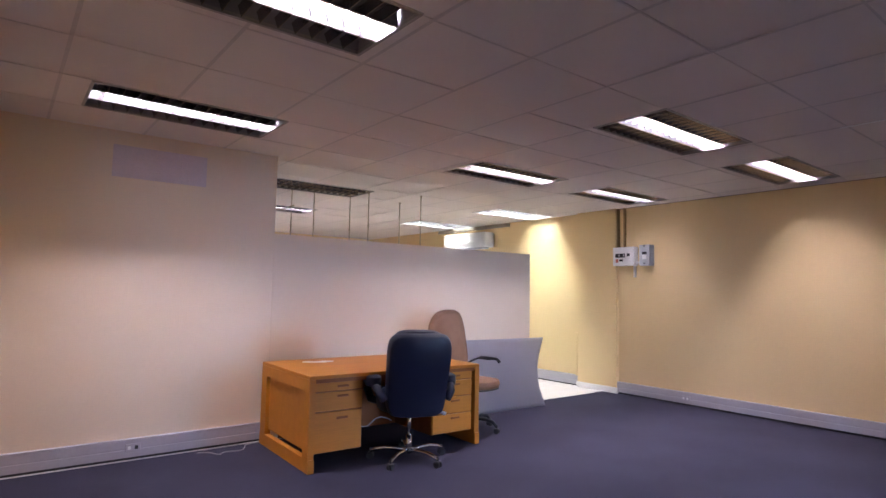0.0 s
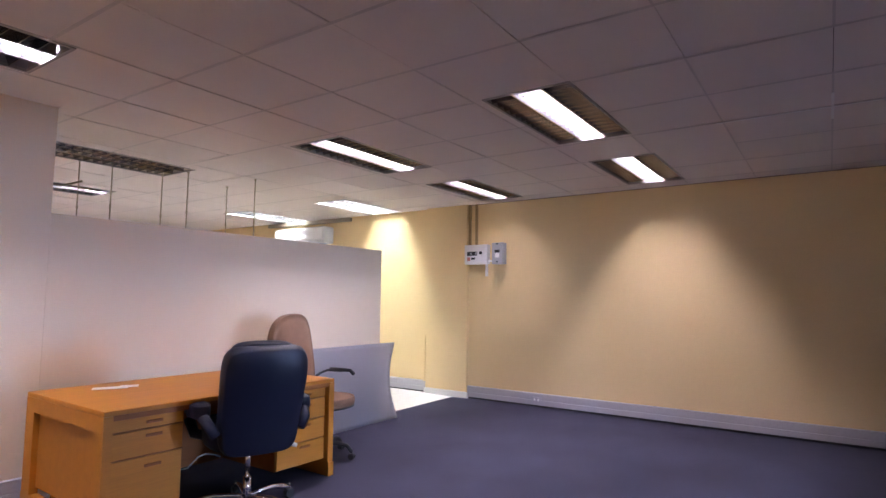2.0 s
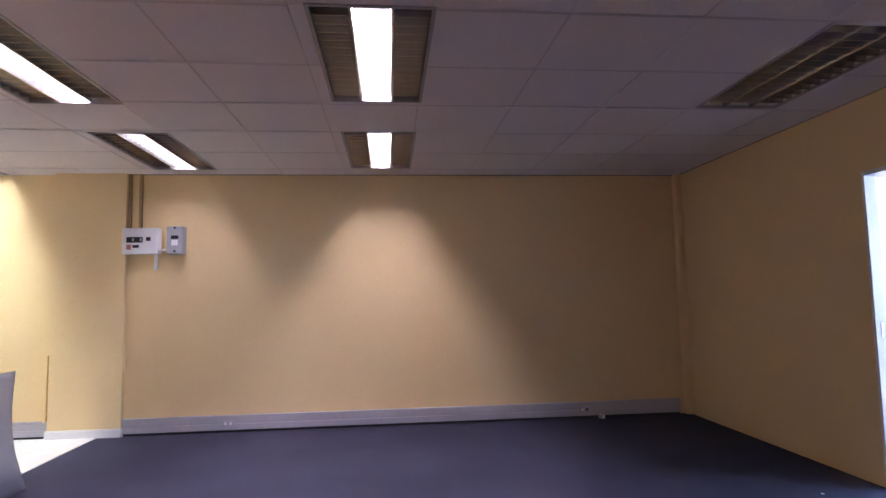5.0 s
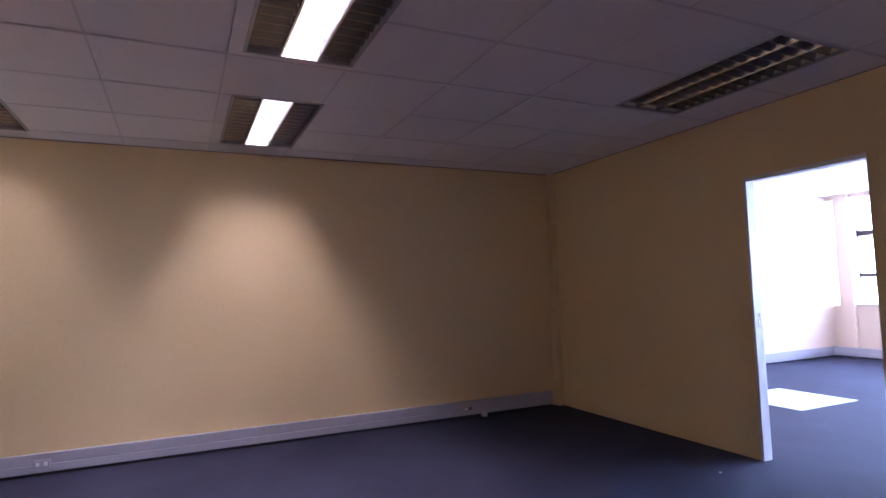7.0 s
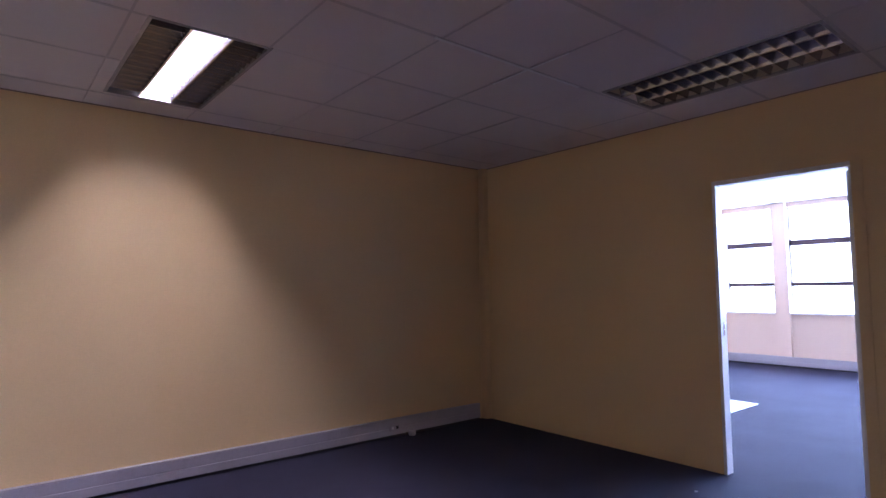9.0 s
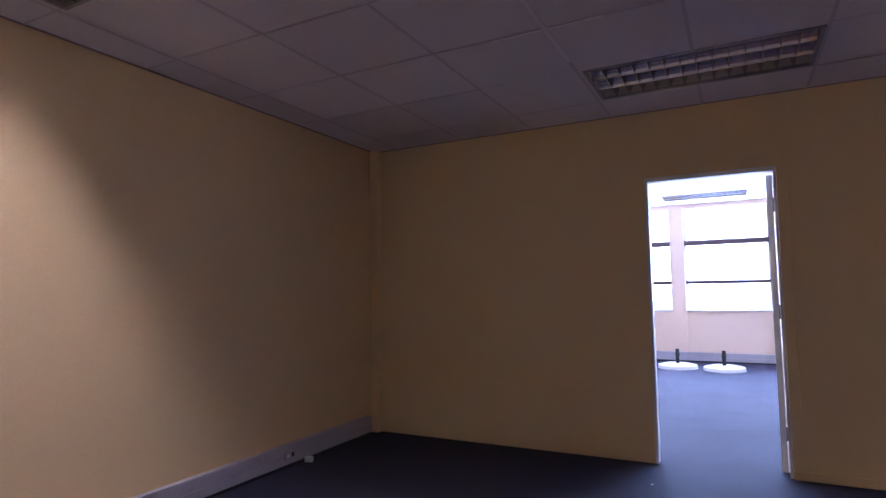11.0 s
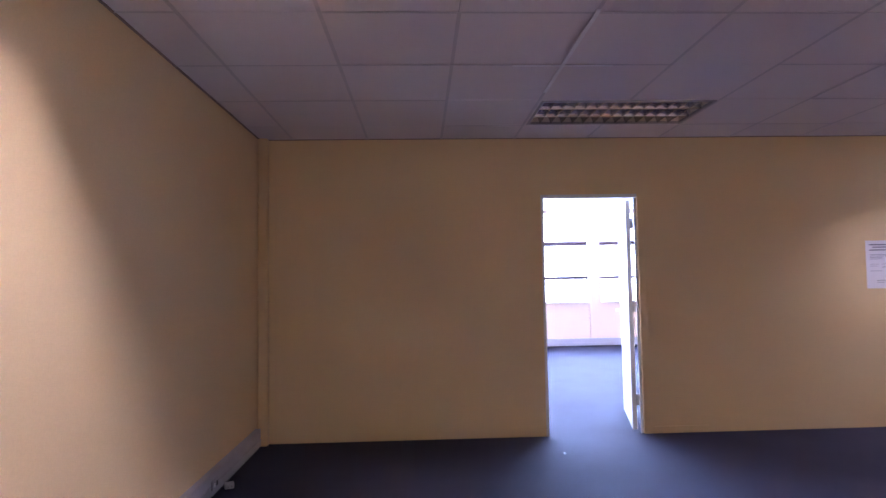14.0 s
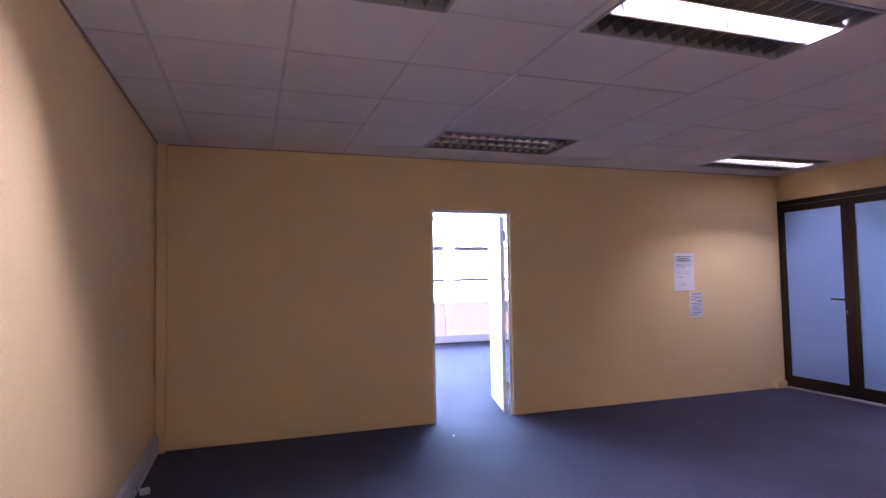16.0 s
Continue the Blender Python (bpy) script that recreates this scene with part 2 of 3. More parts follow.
for i in range(-7, 8):
    for j in range(-6, 17):
        x0, y0 = GX + i * PITCH, GY + j * PITCH
        q = (max(x0, XW2), min(x0 + PITCH, XE + 0.03), max(y0, YS), min(y0 + PITCH, YB))
        if q[1] - q[0] < 0.01 or q[3] - q[2] < 0.01:
            continue
        sag, g = rng.uniform(-0.0008, 0.0015), 0.0022
        pieces = [q]
        for h in holes:
            pieces = cut(pieces, h)
        for a0, a1, b0, b1 in pieces:
            e = [g if abs(v - w) < 1e-6 else 0 for v, w in ((a0, q[0]), (a1, q[1]), (b0, q[2]), (b1, q[3]))]
            tilt = rng.uniform(-0.0012, 0.0012)
            vs = box(bm, a0 + e[0], a1 - e[1], b0 + e[2], b1 - e[3], CEIL + sag, CEIL + 0.02)
            vs[0].co.z += tilt
            vs[3].co.z -= tilt
tees = bmesh.new()
for i in range(-7, 17):
    for j in range(-7, 17):
        for along_x in (True, False):
            # one length of tee a tile; here and there it has slipped up and leaves a dark joint
            x0, y0 = GX + i * PITCH, GY + j * PITCH
            a = (x0, x0 + PITCH, y0 - 0.006, y0 + 0.006) if along_x else (x0 - 0.010, x0 + 0.010, y0, y0 + PITCH)
            a = (max(a[0], XW2), min(a[1], XE), max(a[2], YS), min(a[3], YB))
            if a[1] - a[0] < 0.01 or a[3] - a[2] < 0.01 or rng.random() < (0.5 if along_x else 0.04):
                continue
            pieces = [a]
            for h in holes:
                pieces = cut(pieces, h)
            drop = rng.uniform(-0.0006, 0.0006)
            for a0, a1, b0, b1 in pieces:
                box(tees, a0, a1, b0, b1, CEIL - (0.0045 if along_x else 0.0040) + drop, CEIL - 0.0030 + drop)
# white strips laid over two tees, for the daylight that glints on them
glint = bmesh.new()
box(glint, 5.085, 5.107, 0.56, 1.72, CEIL - 0.010, CEIL - 0.006)
box(glint, 4.80, 5.084, 1.021, 1.037, CEIL - 0.010, CEIL - 0.006)
box(glint, 5.108, 5.39, 1.021, 1.037, CEIL - 0.010, CEIL - 0.006)
structure(link("ceiling_glint", glint, M_WHITE), "white strips for the daylight glinting on two crossing tees", "ceiling grid")
ceiling = structure(link("ceiling", bm, M_CEIL), "suspended ceiling of off-white square tiles", "ceiling")
structure(link("ceiling_grid", tees, M_TEE), "thin metal grid between the ceiling tiles", "ceiling grid")
structure(boxes("ceiling_void", [(XW - 0.2, XE + 0.2, YS - 0.07, YB + 0.2, TOP, TOP + 0.1)], M_VOID), "dark void over the ceiling tiles", "ceiling")
# dark strips draw the shadow line where the walls meet the ceiling
structure(boxes("ceiling_edge_shade", [(XE - 0.012, XE, YS, 5.17, CEIL - 0.006, CEIL + 0.006), (XW, XE, YS, YS + 0.010, CEIL - 0.006, CEIL + 0.006)], M_DARK), "thin dark strip for the shadow line along the ceiling edge", "trim")


# ---- ceiling lights ----
blade_mesh = {}


def blade(lane_w, material):
    """One cross blade of the louvre, curved faces meeting in a thin foot; alike blades share a mesh."""
    if material.name not in blade_mesh:
        bm = bmesh.new()
        half = ((0.0015, 0.001), (0.0045, 0.018), (0.0095, 0.036), (0.017, 0.052))
        side = [(-w, z) for w, z in half] + [(w, z) for w, z in half[::-1]]
        ends = [[bm.verts.new((w, y, z)) for w, z in side] for y in (0, lane_w)]
        for k in range(len(side)):
            m = (k + 1) % len(side)
            bm.faces.new((ends[0][k], ends[0][m], ends[1][m], ends[1][k]))
        bm.faces.new(ends[0])
        bm.faces.new(ends[1][::-1])
        bmesh.ops.recalc_face_normals(bm, faces=bm.faces)
        me = bpy.data.meshes.new("blade")
        bm.to_mesh(me)
        bm.free()
        me.materials.append(material)
        blade_mesh[material.name] = me
    return blade_mesh[material.name]


def ceiling_light(x, y, burning):
    """A recessed three-lane louvre light; burning names the lanes whose tubes are lit."""
    lit = len(burning) > 0
    ob = thing("ceiling_light", pose(x, y, CEIL), ("recessed louvred fluorescent ceiling light, all tubes lit" if len(burning) > 1 else "recessed louvred fluorescent ceiling light, middle tube lit") if lit else "recessed louvred fluorescent ceiling light, not lit", "ceiling light", "ceiling lights")
    d = 0.19 if lit else 0.11
    boxes("frame", [(0, FL, 0, 0.018, -0.006, 0.012), (0, FL, FW - 0.018, FW, -0.006, 0.012), (0, 0.018, 0.018, FW - 0.018, -0.006, 0.012), (FL - 0.018, FL, 0.018, FW - 0.018, -0.006, 0.012)], M_LFRAME, ob)
    boxes("housing", [(0, FL, 0, 0.008, 0.012, d), (0, FL, FW - 0.008, FW, 0.012, d), (0, 0.008, 0.008, FW - 0.008, 0.012, d), (FL - 0.008, FL, 0.008, FW - 0.008, 0.012, d), (0, FL, 0, FW, d, d + 0.01)], M_HOUS_SHADE if lit else M_HOUS, ob)
    w = FW / 3
    for k in (1, 2):
        bm = bmesh.new()
        # a long blade with curved sides, thin at its foot
        c = k * w
        half = [(0.004, 0.0), (0.010, 0.020), (0.020, 0.040), (0.032, 0.060), (0.032, 0.064)] if not lit else [(0.006, 0.0), (0.008, 0.05), (0.010, 0.12), (0.012, d - 0.004)]
        pts = [(c - q, z) for q, z in half] + [(c + q, z) for q, z in half[::-1]]
        ends = [[bm.verts.new((xx, p, q)) for p, q in pts] for xx in (0.018, FL - 0.018)]
        for a in range(len(pts)):
            m = (a + 1) % len(pts)
            bm.faces.new((ends[0][a], ends[0][m], ends[1][m], ends[1][a]))
        bm.faces.new(ends[0])
        bm.faces.new(ends[1][::-1])
        part("divider", bm, M_REFL, ob)
    for lane in range(3):
        mid = lane in burning
        y0, y1 = lane * w + 0.012, (lane + 1) * w - 0.012
        n = 14
        for k in range(1, n):
            # blades of a burning lane take the paler, lit copy
            bl = new("blade", blade(y1 - y0, M_REFL_LIT if mid else M_REFL))
            bl.location = (0.018 + k * (FL - 0.036) / n, y0, 0.012 if mid else 0)
            bl.parent = ob
        bm = bmesh.new()
        rod(bm, (0.04, (y0 + y1) / 2, d - 0.022), (FL - 0.04, (y0 + y1) / 2, d - 0.022), 0.013)
        part("tube", bm, M_TUBE if mid else M_DEAD, ob, "burning fluorescent tube" if mid else "", True)
        if mid:
            boxes("reflector", [(0.012, FL - 0.012, y0 - 0.006, y1 + 0.006, d - 0.012, d - 0.004)], M_REFL_LIT, ob)
            area_lamp("tube_light", pose(x + FL / 2, y + (y0 + y1) / 2, CEIL + 0.150), FL - 0.1, 0.06, TUBE * (0.62 if len(burning) > 1 else 0.5 if (x, y) in DIM else 1.15), (0.79, 0.89, 0.95) if len(burning) > 1 else (0.87, 0.80, 1.0))
    return ob


for x, y in LIT:
    ceiling_light(x, y, (1,))
for x, y in FULL:
    ceiling_light(x, y, (0, 1, 2))
for x, y in UNLIT:
    ceiling_light(x, y, ())


# ---- skirting trunking and sockets ----
def trunking(name, m, length):
    """Two-compartment skirting duct, along local x, its face to local -y."""
    ob = thing(name, m, "grey plastic two-compartment skirting trunking along the wall foot", "trunking")
    ob["kind"] = "structure"
    h = 0.158
    boxes("back", [(0, length, -0.036, 0, 0.022, h)], M_TRUNK, ob)
    boxes("cover", [(0, length, -0.042, -0.036, 0.090, h - 0.004)], M_TRUNK, ob, "", 0.002)
    boxes("cover", [(0, length, -0.046, -0.036, 0.024, 0.083)], M_TRUNK, ob, "", 0.002)
    boxes("lip", [(0, length, -0.044, 0, h, h + 0.006)], M_TRUNK, ob, "", 0.002)
    # the dark gap under the trunking is put in as a black strip
    boxes("foot", [(0, length, -0.030, 0, 0, 0.022)], M_BLACK, ob)
    return ob


trunking("baseboard", pose(XE, 5.165, 0, 0, 0, -90), 5.165 + 0.575)
trunking("baseboard", pose(XE + 0.03, YB, 0, 0, 0, -90), YB - 5.86)
trunking("baseboard", pose(XW2, YN, 0), 2.17)
structure(boxes("trim_pillar", [(XP - 0.015, XP, 5.155, 5.865, 0, 0.07), (XP - 0.009, XP, 5.160, 5.860, 0.07, 0.082), (XP, XE, 5.155, 5.17, 0, 0.07)], M_WPAINT), "white painted pillar skirting", "skirting")
structure(boxes("corner_duct", [(XE - 0.085, XE, YS, YS + 0.075, 0, CEIL)], M_WALL, None, "", 0.014), "cream painted duct up the room corner", "duct")


def socket(m, holes_dark=True):
    ob = thing("wall_socket", m, "small white socket outlet set in the trunking", "socket", "trunking sockets")
    boxes("plate", [(-0.055, 0.055, -0.010, 0, -0.03, 0.03)], M_TRUNK, ob, "", 0.004)
    boxes("switch", [(-0.038, -0.016, -0.014, -0.010, -0.012, 0.012)], M_WHITE, ob, "white rocker switch")
    boxes("outlet", [(0.012, 0.036, -0.012, -0.010, -0.014, 0.014)], M_BLACK if holes_dark else M_WHITE, ob)


socket(pose(XE - 0.046, 4.145, 0.09, 0, 0, -90), False)
socket(pose(XE - 0.046, 0.49, 0.09, 0, 0, -90))
socket(pose(1.26, YN - 0.046, 0.10))
plug = thing("plug_adaptor", pose(XE - 0.085, 0.32, 0.0, 0, 0, 25), "white plug adaptor lying on the carpet", "plug")
boxes("body", [(-0.03, 0.03, -0.02, 0.02, 0, 0.04)], M_WHITE, plug, "", 0.006)
for dx in (-0.012, 0.012):
    bm = bmesh.new()
    rod(bm, (dx, 0.018, 0.02), (dx, 0.04, 0.02), 0.003, n=8)
    part("pin", bm, M_CHROME, plug)
bm = bmesh.new()
tube(bm, [(1.72 + 0.40 * a + 0.02 * math.sin(9 * a), 5.30 - 0.12 * math.sin(math.pi * a) + 0.03 * math.sin(14 * a), 0.005) for a in [k / 24 for k in range(25)]] + [(2.2, 5.36, 0.005), (2.35, 5.38, 0.005)], 0.004, 6)
tagged(link("loose_cable", bm, M_CABLE, smooth=True), "thin grey cable lying loose on the carpet", "cable")
bm = bmesh.new()
tube(bm, [(1.62, YN - 0.02, 0.158), (2.0, YN - 0.022, 0.160), (2.33, YN - 0.02, 0.158)], 0.004, 6)
tagged(link("trunking_cable", bm, M_CABLE, smooth=True), "thin grey cable lying on top of the trunking", "cable")

# ---- electrical boards on the east wall ----
db = thing("distribution_board", pose(XE, 5.185, 1.79), "white electrical distribution board with black breakers", "electrical board")
boxes("case", [(-0.10, 0, -0.345, 0, 0, 0.262)], M_WHITE, db, "", 0.006)
boxes("breaker_window", [(-0.104, -0.10, -0.20, -0.045, 0.115, 0.170)], M_BLACK, db)
for k in range(6):
    boxes("breaker", [(-0.110, -0.104, -0.193 + 0.025 * k, -0.174 + 0.025 * k, 0.128, 0.158)], M_BLACK if k % 3 else M_GREYBOX, db)
boxes("main_switch", [(-0.110, -0.10, -0.275, -0.235, 0.130, 0.168)], M_BLACK, db)
boxes("label", [(-0.1015, -0.10, -0.09, -0.045, 0.045, 0.095)], M_RED, db, "faded red warning label")
boxes("badge", [(-0.103, -0.10, -0.165, -0.105, 0.062, 0.090)], M_BLACK, db)
meter = thing("electricity_meter", pose(XE, 4.75, 1.785), "grey enamelled prepaid electricity meter box", "meter")
boxes("case", [(-0.12, 0, -0.155, 0, 0, 0.28)], M_GREYBOX, meter, "", 0.006)
boxes("display", [(-0.124, -0.12, -0.115, -0.045, 0.150, 0.185)], M_BLACK, meter)
boxes("face", [(-0.123, -0.12, -0.110, -0.05, 0.085, 0.142)], M_WHITE, meter)
for z in (0.02, 0.255):
    boxes("screw_cap", [(-0.125, -0.12, -0.092, -0.068, z, z + 0.016)], M_BLACK, meter)
link_pipe = bmesh.new()
rod(link_pipe, (XE - 0.05, 4.845, 1.83), (XE - 0.05, 4.745, 1.83), 0.012)
tagged(link("conduit_link", link_pipe, M_WHITE, smooth=True), "short white conduit between board and meter", "conduit")
for y, w, z0, z1, mm, lab in ((5.150, 0.030, 2.052, CEIL, M_TAN, "tan painted cable duct down to the board"), (5.045, 0.028, 2.052, CEIL, M_TAN, "tan painted cable duct down to the board"), (4.885, 0.028, 1.63, 1.79, M_WHITE, "short white duct stub under the board")):
    tagged(boxes("cable_duct", [(XE - 0.03, XE, y - w / 2, y + w / 2, z0, z1)], mm, None, "", 0.003), lab, "duct")
tagged(boxes("cable_duct", [(XE - 0.02, XE + 0.03, 5.885, 5.915, 0.155, 0.80)], M_WALL, None, "", 0.003), "cream painted cable duct beside the pillar", "duct")

# ---- doorway ----
frame_ob = thing("door_frame", pose(0, 0, 0), "pale painted door frame round the open doorway", "door frame")
frame_ob["kind"] = "structure"
FY0, FY1 = YS - 0.085, YS + 0.006
boxes("jamb", [(DX0 - 0.045, DX0 + 0.018, FY0, FY1, 0, DH + 0.02)], M_WALL, frame_ob, "", 0.003)
boxes("jamb", [(DX1 - 0.012, DX1 + 0.012, FY0, FY1, 0, DH + 0.02)], M_WPAINT, frame_ob, "", 0.003)
boxes("head", [(DX0 + 0.018, DX1 - 0.012, FY0, FY1, DH - 0.012, DH + 0.02)], M_WPAINT, frame_ob, "", 0.003)
boxes("stop", [(DX0 + 0.018, DX0 + 0.036, FY0 + 0.045, FY0 + 0.06, 0, DH - 0.012)], M_WPAINT, frame_ob)
boxes("strike_plate", [(DX1 - 0.015, DX1 - 0.012, FY0 + 0.03, FY0 + 0.055, 0.98, 1.08)], M_CHROME, frame_ob)
leaf = thing("door_1", pose(4.072, -0.822, 0, 0, 0, -104.5), "white painted flush door standing wide open", "door")
boxes("panel", [(0, 0.81, -0.04, 0, 0.008, DH - 0.02)], M_WPAINT, leaf, "", 0.002)
for z in (0.22, 1.05, 1.80):
    boxes("hinge", [(-0.004, 0.012, -0.066, -0.036, z, z + 0.10)], M_GREYBOX, leaf, "", 0.002)
for y0, s in ((-0.04, -1), (0.0, 1)):
    bm = bmesh.new()
    rod(bm, (0.71, y0, 1.03), (0.71, y0 + s * 0.05, 1.03), 0.009)
    rod(bm, (0.71, y0 + s * 0.05, 1.03), (0.60, y0 + s * 0.05, 1.03), 0.008)
    part("handle", bm, M_CHROME, leaf, "", True)
tagged(boxes("skirting_strip", [(3.44, 3.935, YS, YS + 0.014, 0.008, 0.062)], M_WALL, None, "", 0.003), "short cream painted skirting strip", "skirting")
tagged(boxes("skirting_strip", [(0.34, 0.49, YS, YS + 0.05, 0.0, 0.085)], M_WALL, None, "", 0.003), "short cream painted trunking end", "skirting")


for x, y, a in ((4.84, -0.22, 20),):
    scrap = boxes("paper_scrap", [(-0.009, 0.009, -0.005, 0.005, 0.0, 0.003)], M_PAPER)
    scrap.matrix_world = pose(x, y, 0, 0, 0, a)
    tagged(scrap, "tiny white paper scrap lying on the carpet", "scrap")

# ---- notices ----
def notice(m, w, h, bars, label):
    ob = thing("notice", m, label, "notice", "wall notices")
    bm = bmesh.new()
    n = 6
    grid = [[bm.verts.new((w * a / n, -0.002 - 0.004 * (abs(a - n / 2) / (n / 2)) ** 3 * (b / n), h * b / n)) for a in range(n + 1)] for b in range(n + 1)]
    for b in range(n):
        for a in range(n):
            bm.faces.new((grid[b][a], grid[b][a + 1], grid[b + 1][a + 1], grid[b + 1][a]))
    sheet = part("sheet", bm, M_PAPER, ob)
    mod = sheet.modifiers.new("thickness", "SOLIDIFY")
    mod.thickness = 0.0008
    for x0, x1, z0, z1 in bars:
        boxes("text_line", [(w * x0, w * x1, -0.0080, -0.0072, h * z0, h * z1)], M_INK, ob)


r = random.Random(2)
bars = [(0.12, 0.88, 0.90, 0.925), (0.22, 0.78, 0.85, 0.872), (0.12, 0.86, 0.79, 0.812)] + [(0.12, r.uniform(0.5, 0.9), z, z + 0.008) for z in (0.70, 0.67, 0.64, 0.61)] + [(0.12, 0.38, 0.50, 0.507), (0.5, 0.8, 0.50, 0.507), (0.12, 0.36, 0.46, 0.467), (0.5, 0.72, 0.44, 0.45), (0.12, 0.5, 0.36, 0.367), (0.3, 0.6, 0.16, 0.17), (0.3, 0.55, 0.12, 0.128)]
notice(pose(1.94, YS, 1.225, 0, 0, 180), 0.29, 0.43, bars, "white printed notice taped to the wall")
bars = [(0.15, 0.85, 0.9, 0.93), (0.1, 0.6, 0.82, 0.84), (0.3, 0.9, 0.76, 0.78), (0.1, 0.5, 0.68, 0.71), (0.55, 0.9, 0.62, 0.66), (0.1, 0.8, 0.54, 0.56), (0.2, 0.9, 0.46, 0.48), (0.1, 0.7, 0.36, 0.39), (0.1, 0.9, 0.28, 0.30), (0.2, 0.85, 0.18, 0.21), (0.1, 0.6, 0.1, 0.12)]
notice(pose(1.735, YS, 0.908, 0, 0, 180), 0.195, 0.297, bars, "smaller handwritten white notice taped to the wall")

# ---- glazed entrance on the west side ----
ent = thing("glazed_entrance", pose(XW, 0, 0), "dark bronze aluminium entrance with frosted blue glass", "glass door")
ent["kind"] = "structure"
GH = 2.295
boxes("post", [(-0.06, 0.012, YS + 0.002, YS + 0.040, 0, GH)], M_BRONZE, ent, "", 0.003)
boxes("post", [(-0.06, 0.012, 1.19, 1.25, 0, GH)], M_BRONZE, ent, "", 0.003)
boxes("head", [(-0.06, 0.012, YS + 0.040, 1.19, GH - 0.06, GH)], M_BRONZE, ent, "", 0.003)
boxes("threshold", [(-0.06, 0.03, YS + 0.040, 1.19, 0, 0.018)], M_GREYBOX, ent, "scuffed metal threshold", 0.003)
for y0, y1, hy in ((YS + 0.044, 0.200, 0.11), (0.206, 1.186, None)):
    lf = part("leaf", bmesh.new(), M_BRONZE, ent)
    boxes("stile", [(-0.03, 0.008, y0, y0 + 0.050, 0.022, GH - 0.064)], M_BRONZE, lf, "", 0.003)
    boxes("stile", [(-0.03, 0.008, y1 - 0.10, y1, 0.022, GH - 0.064)], M_BRONZE, lf, "", 0.003)
    boxes("rail", [(-0.03, 0.008, y0 + 0.050, y1 - 0.10, 0.022, 0.155)], M_BRONZE, lf, "", 0.003)
    boxes("rail", [(-0.03, 0.008, y0 + 0.050, y1 - 0.10, GH - 0.145, GH - 0.064)], M_BRONZE, lf, "", 0.003)
    g = boxes("pane", [(-0.012, -0.004, y0 + 0.045, y1 - 0.095, 0.150, GH - 0.140)], M_FROST, lf, "frosted blue glass pane")
    g.visible_shadow = False
    if hy:
        bm = bmesh.new()
        rod(bm, (0.008, hy + 0.02, 1.10), (0.055, hy + 0.02, 1.10), 0.011)
        rod(bm, (0.055, hy + 0.03, 1.10), (0.055, hy - 0.13, 1.105), 0.010)
        part("handle", bm, M_BLACK, lf, "black lever handle", True)
        boxes("lock_plate", [(0.008, 0.014, hy + 0.0, hy + 0.04, 0.92, 1.15)], M_BLACK, lf, "", 0.002)
        boxes("lock", [(0.014, 0.022, hy + 0.008, hy + 0.032, 0.95, 0.98)], M_CHROME, lf, "", 0.002)
# unseen walls and ceiling, added to stop sky light behind the entrance
structure(boxes("wall_sky_block", [(XW - 2.5, XW - 0.202, YS - 0.065, YS, 0, 2.7), (XW - 2.5, XW - 0.202, 4.5, 4.6, 0, 2.7)], M_WALL2), "unseen added wall that keeps skylight off the entrance glass", "wall")
structure(boxes("ceiling_sky_block", [(XW - 2.6, XW - 0.202, YS - 0.065, 4.6, 2.7, 2.8)], M_CEIL), "unseen added ceiling that keeps skylight off the entrance glass", "ceiling")
# added glowing panel, itself unseen, lights the frosted panes from behind
structure(boxes("lobby_backdrop", [(XW - 2.6, XW - 2.502, YS - 0.065, 4.6, 0.0, 2.698)], M_LOBBY), "added glowing panel for the pale daylight behind the frosted entrance", "backdrop")


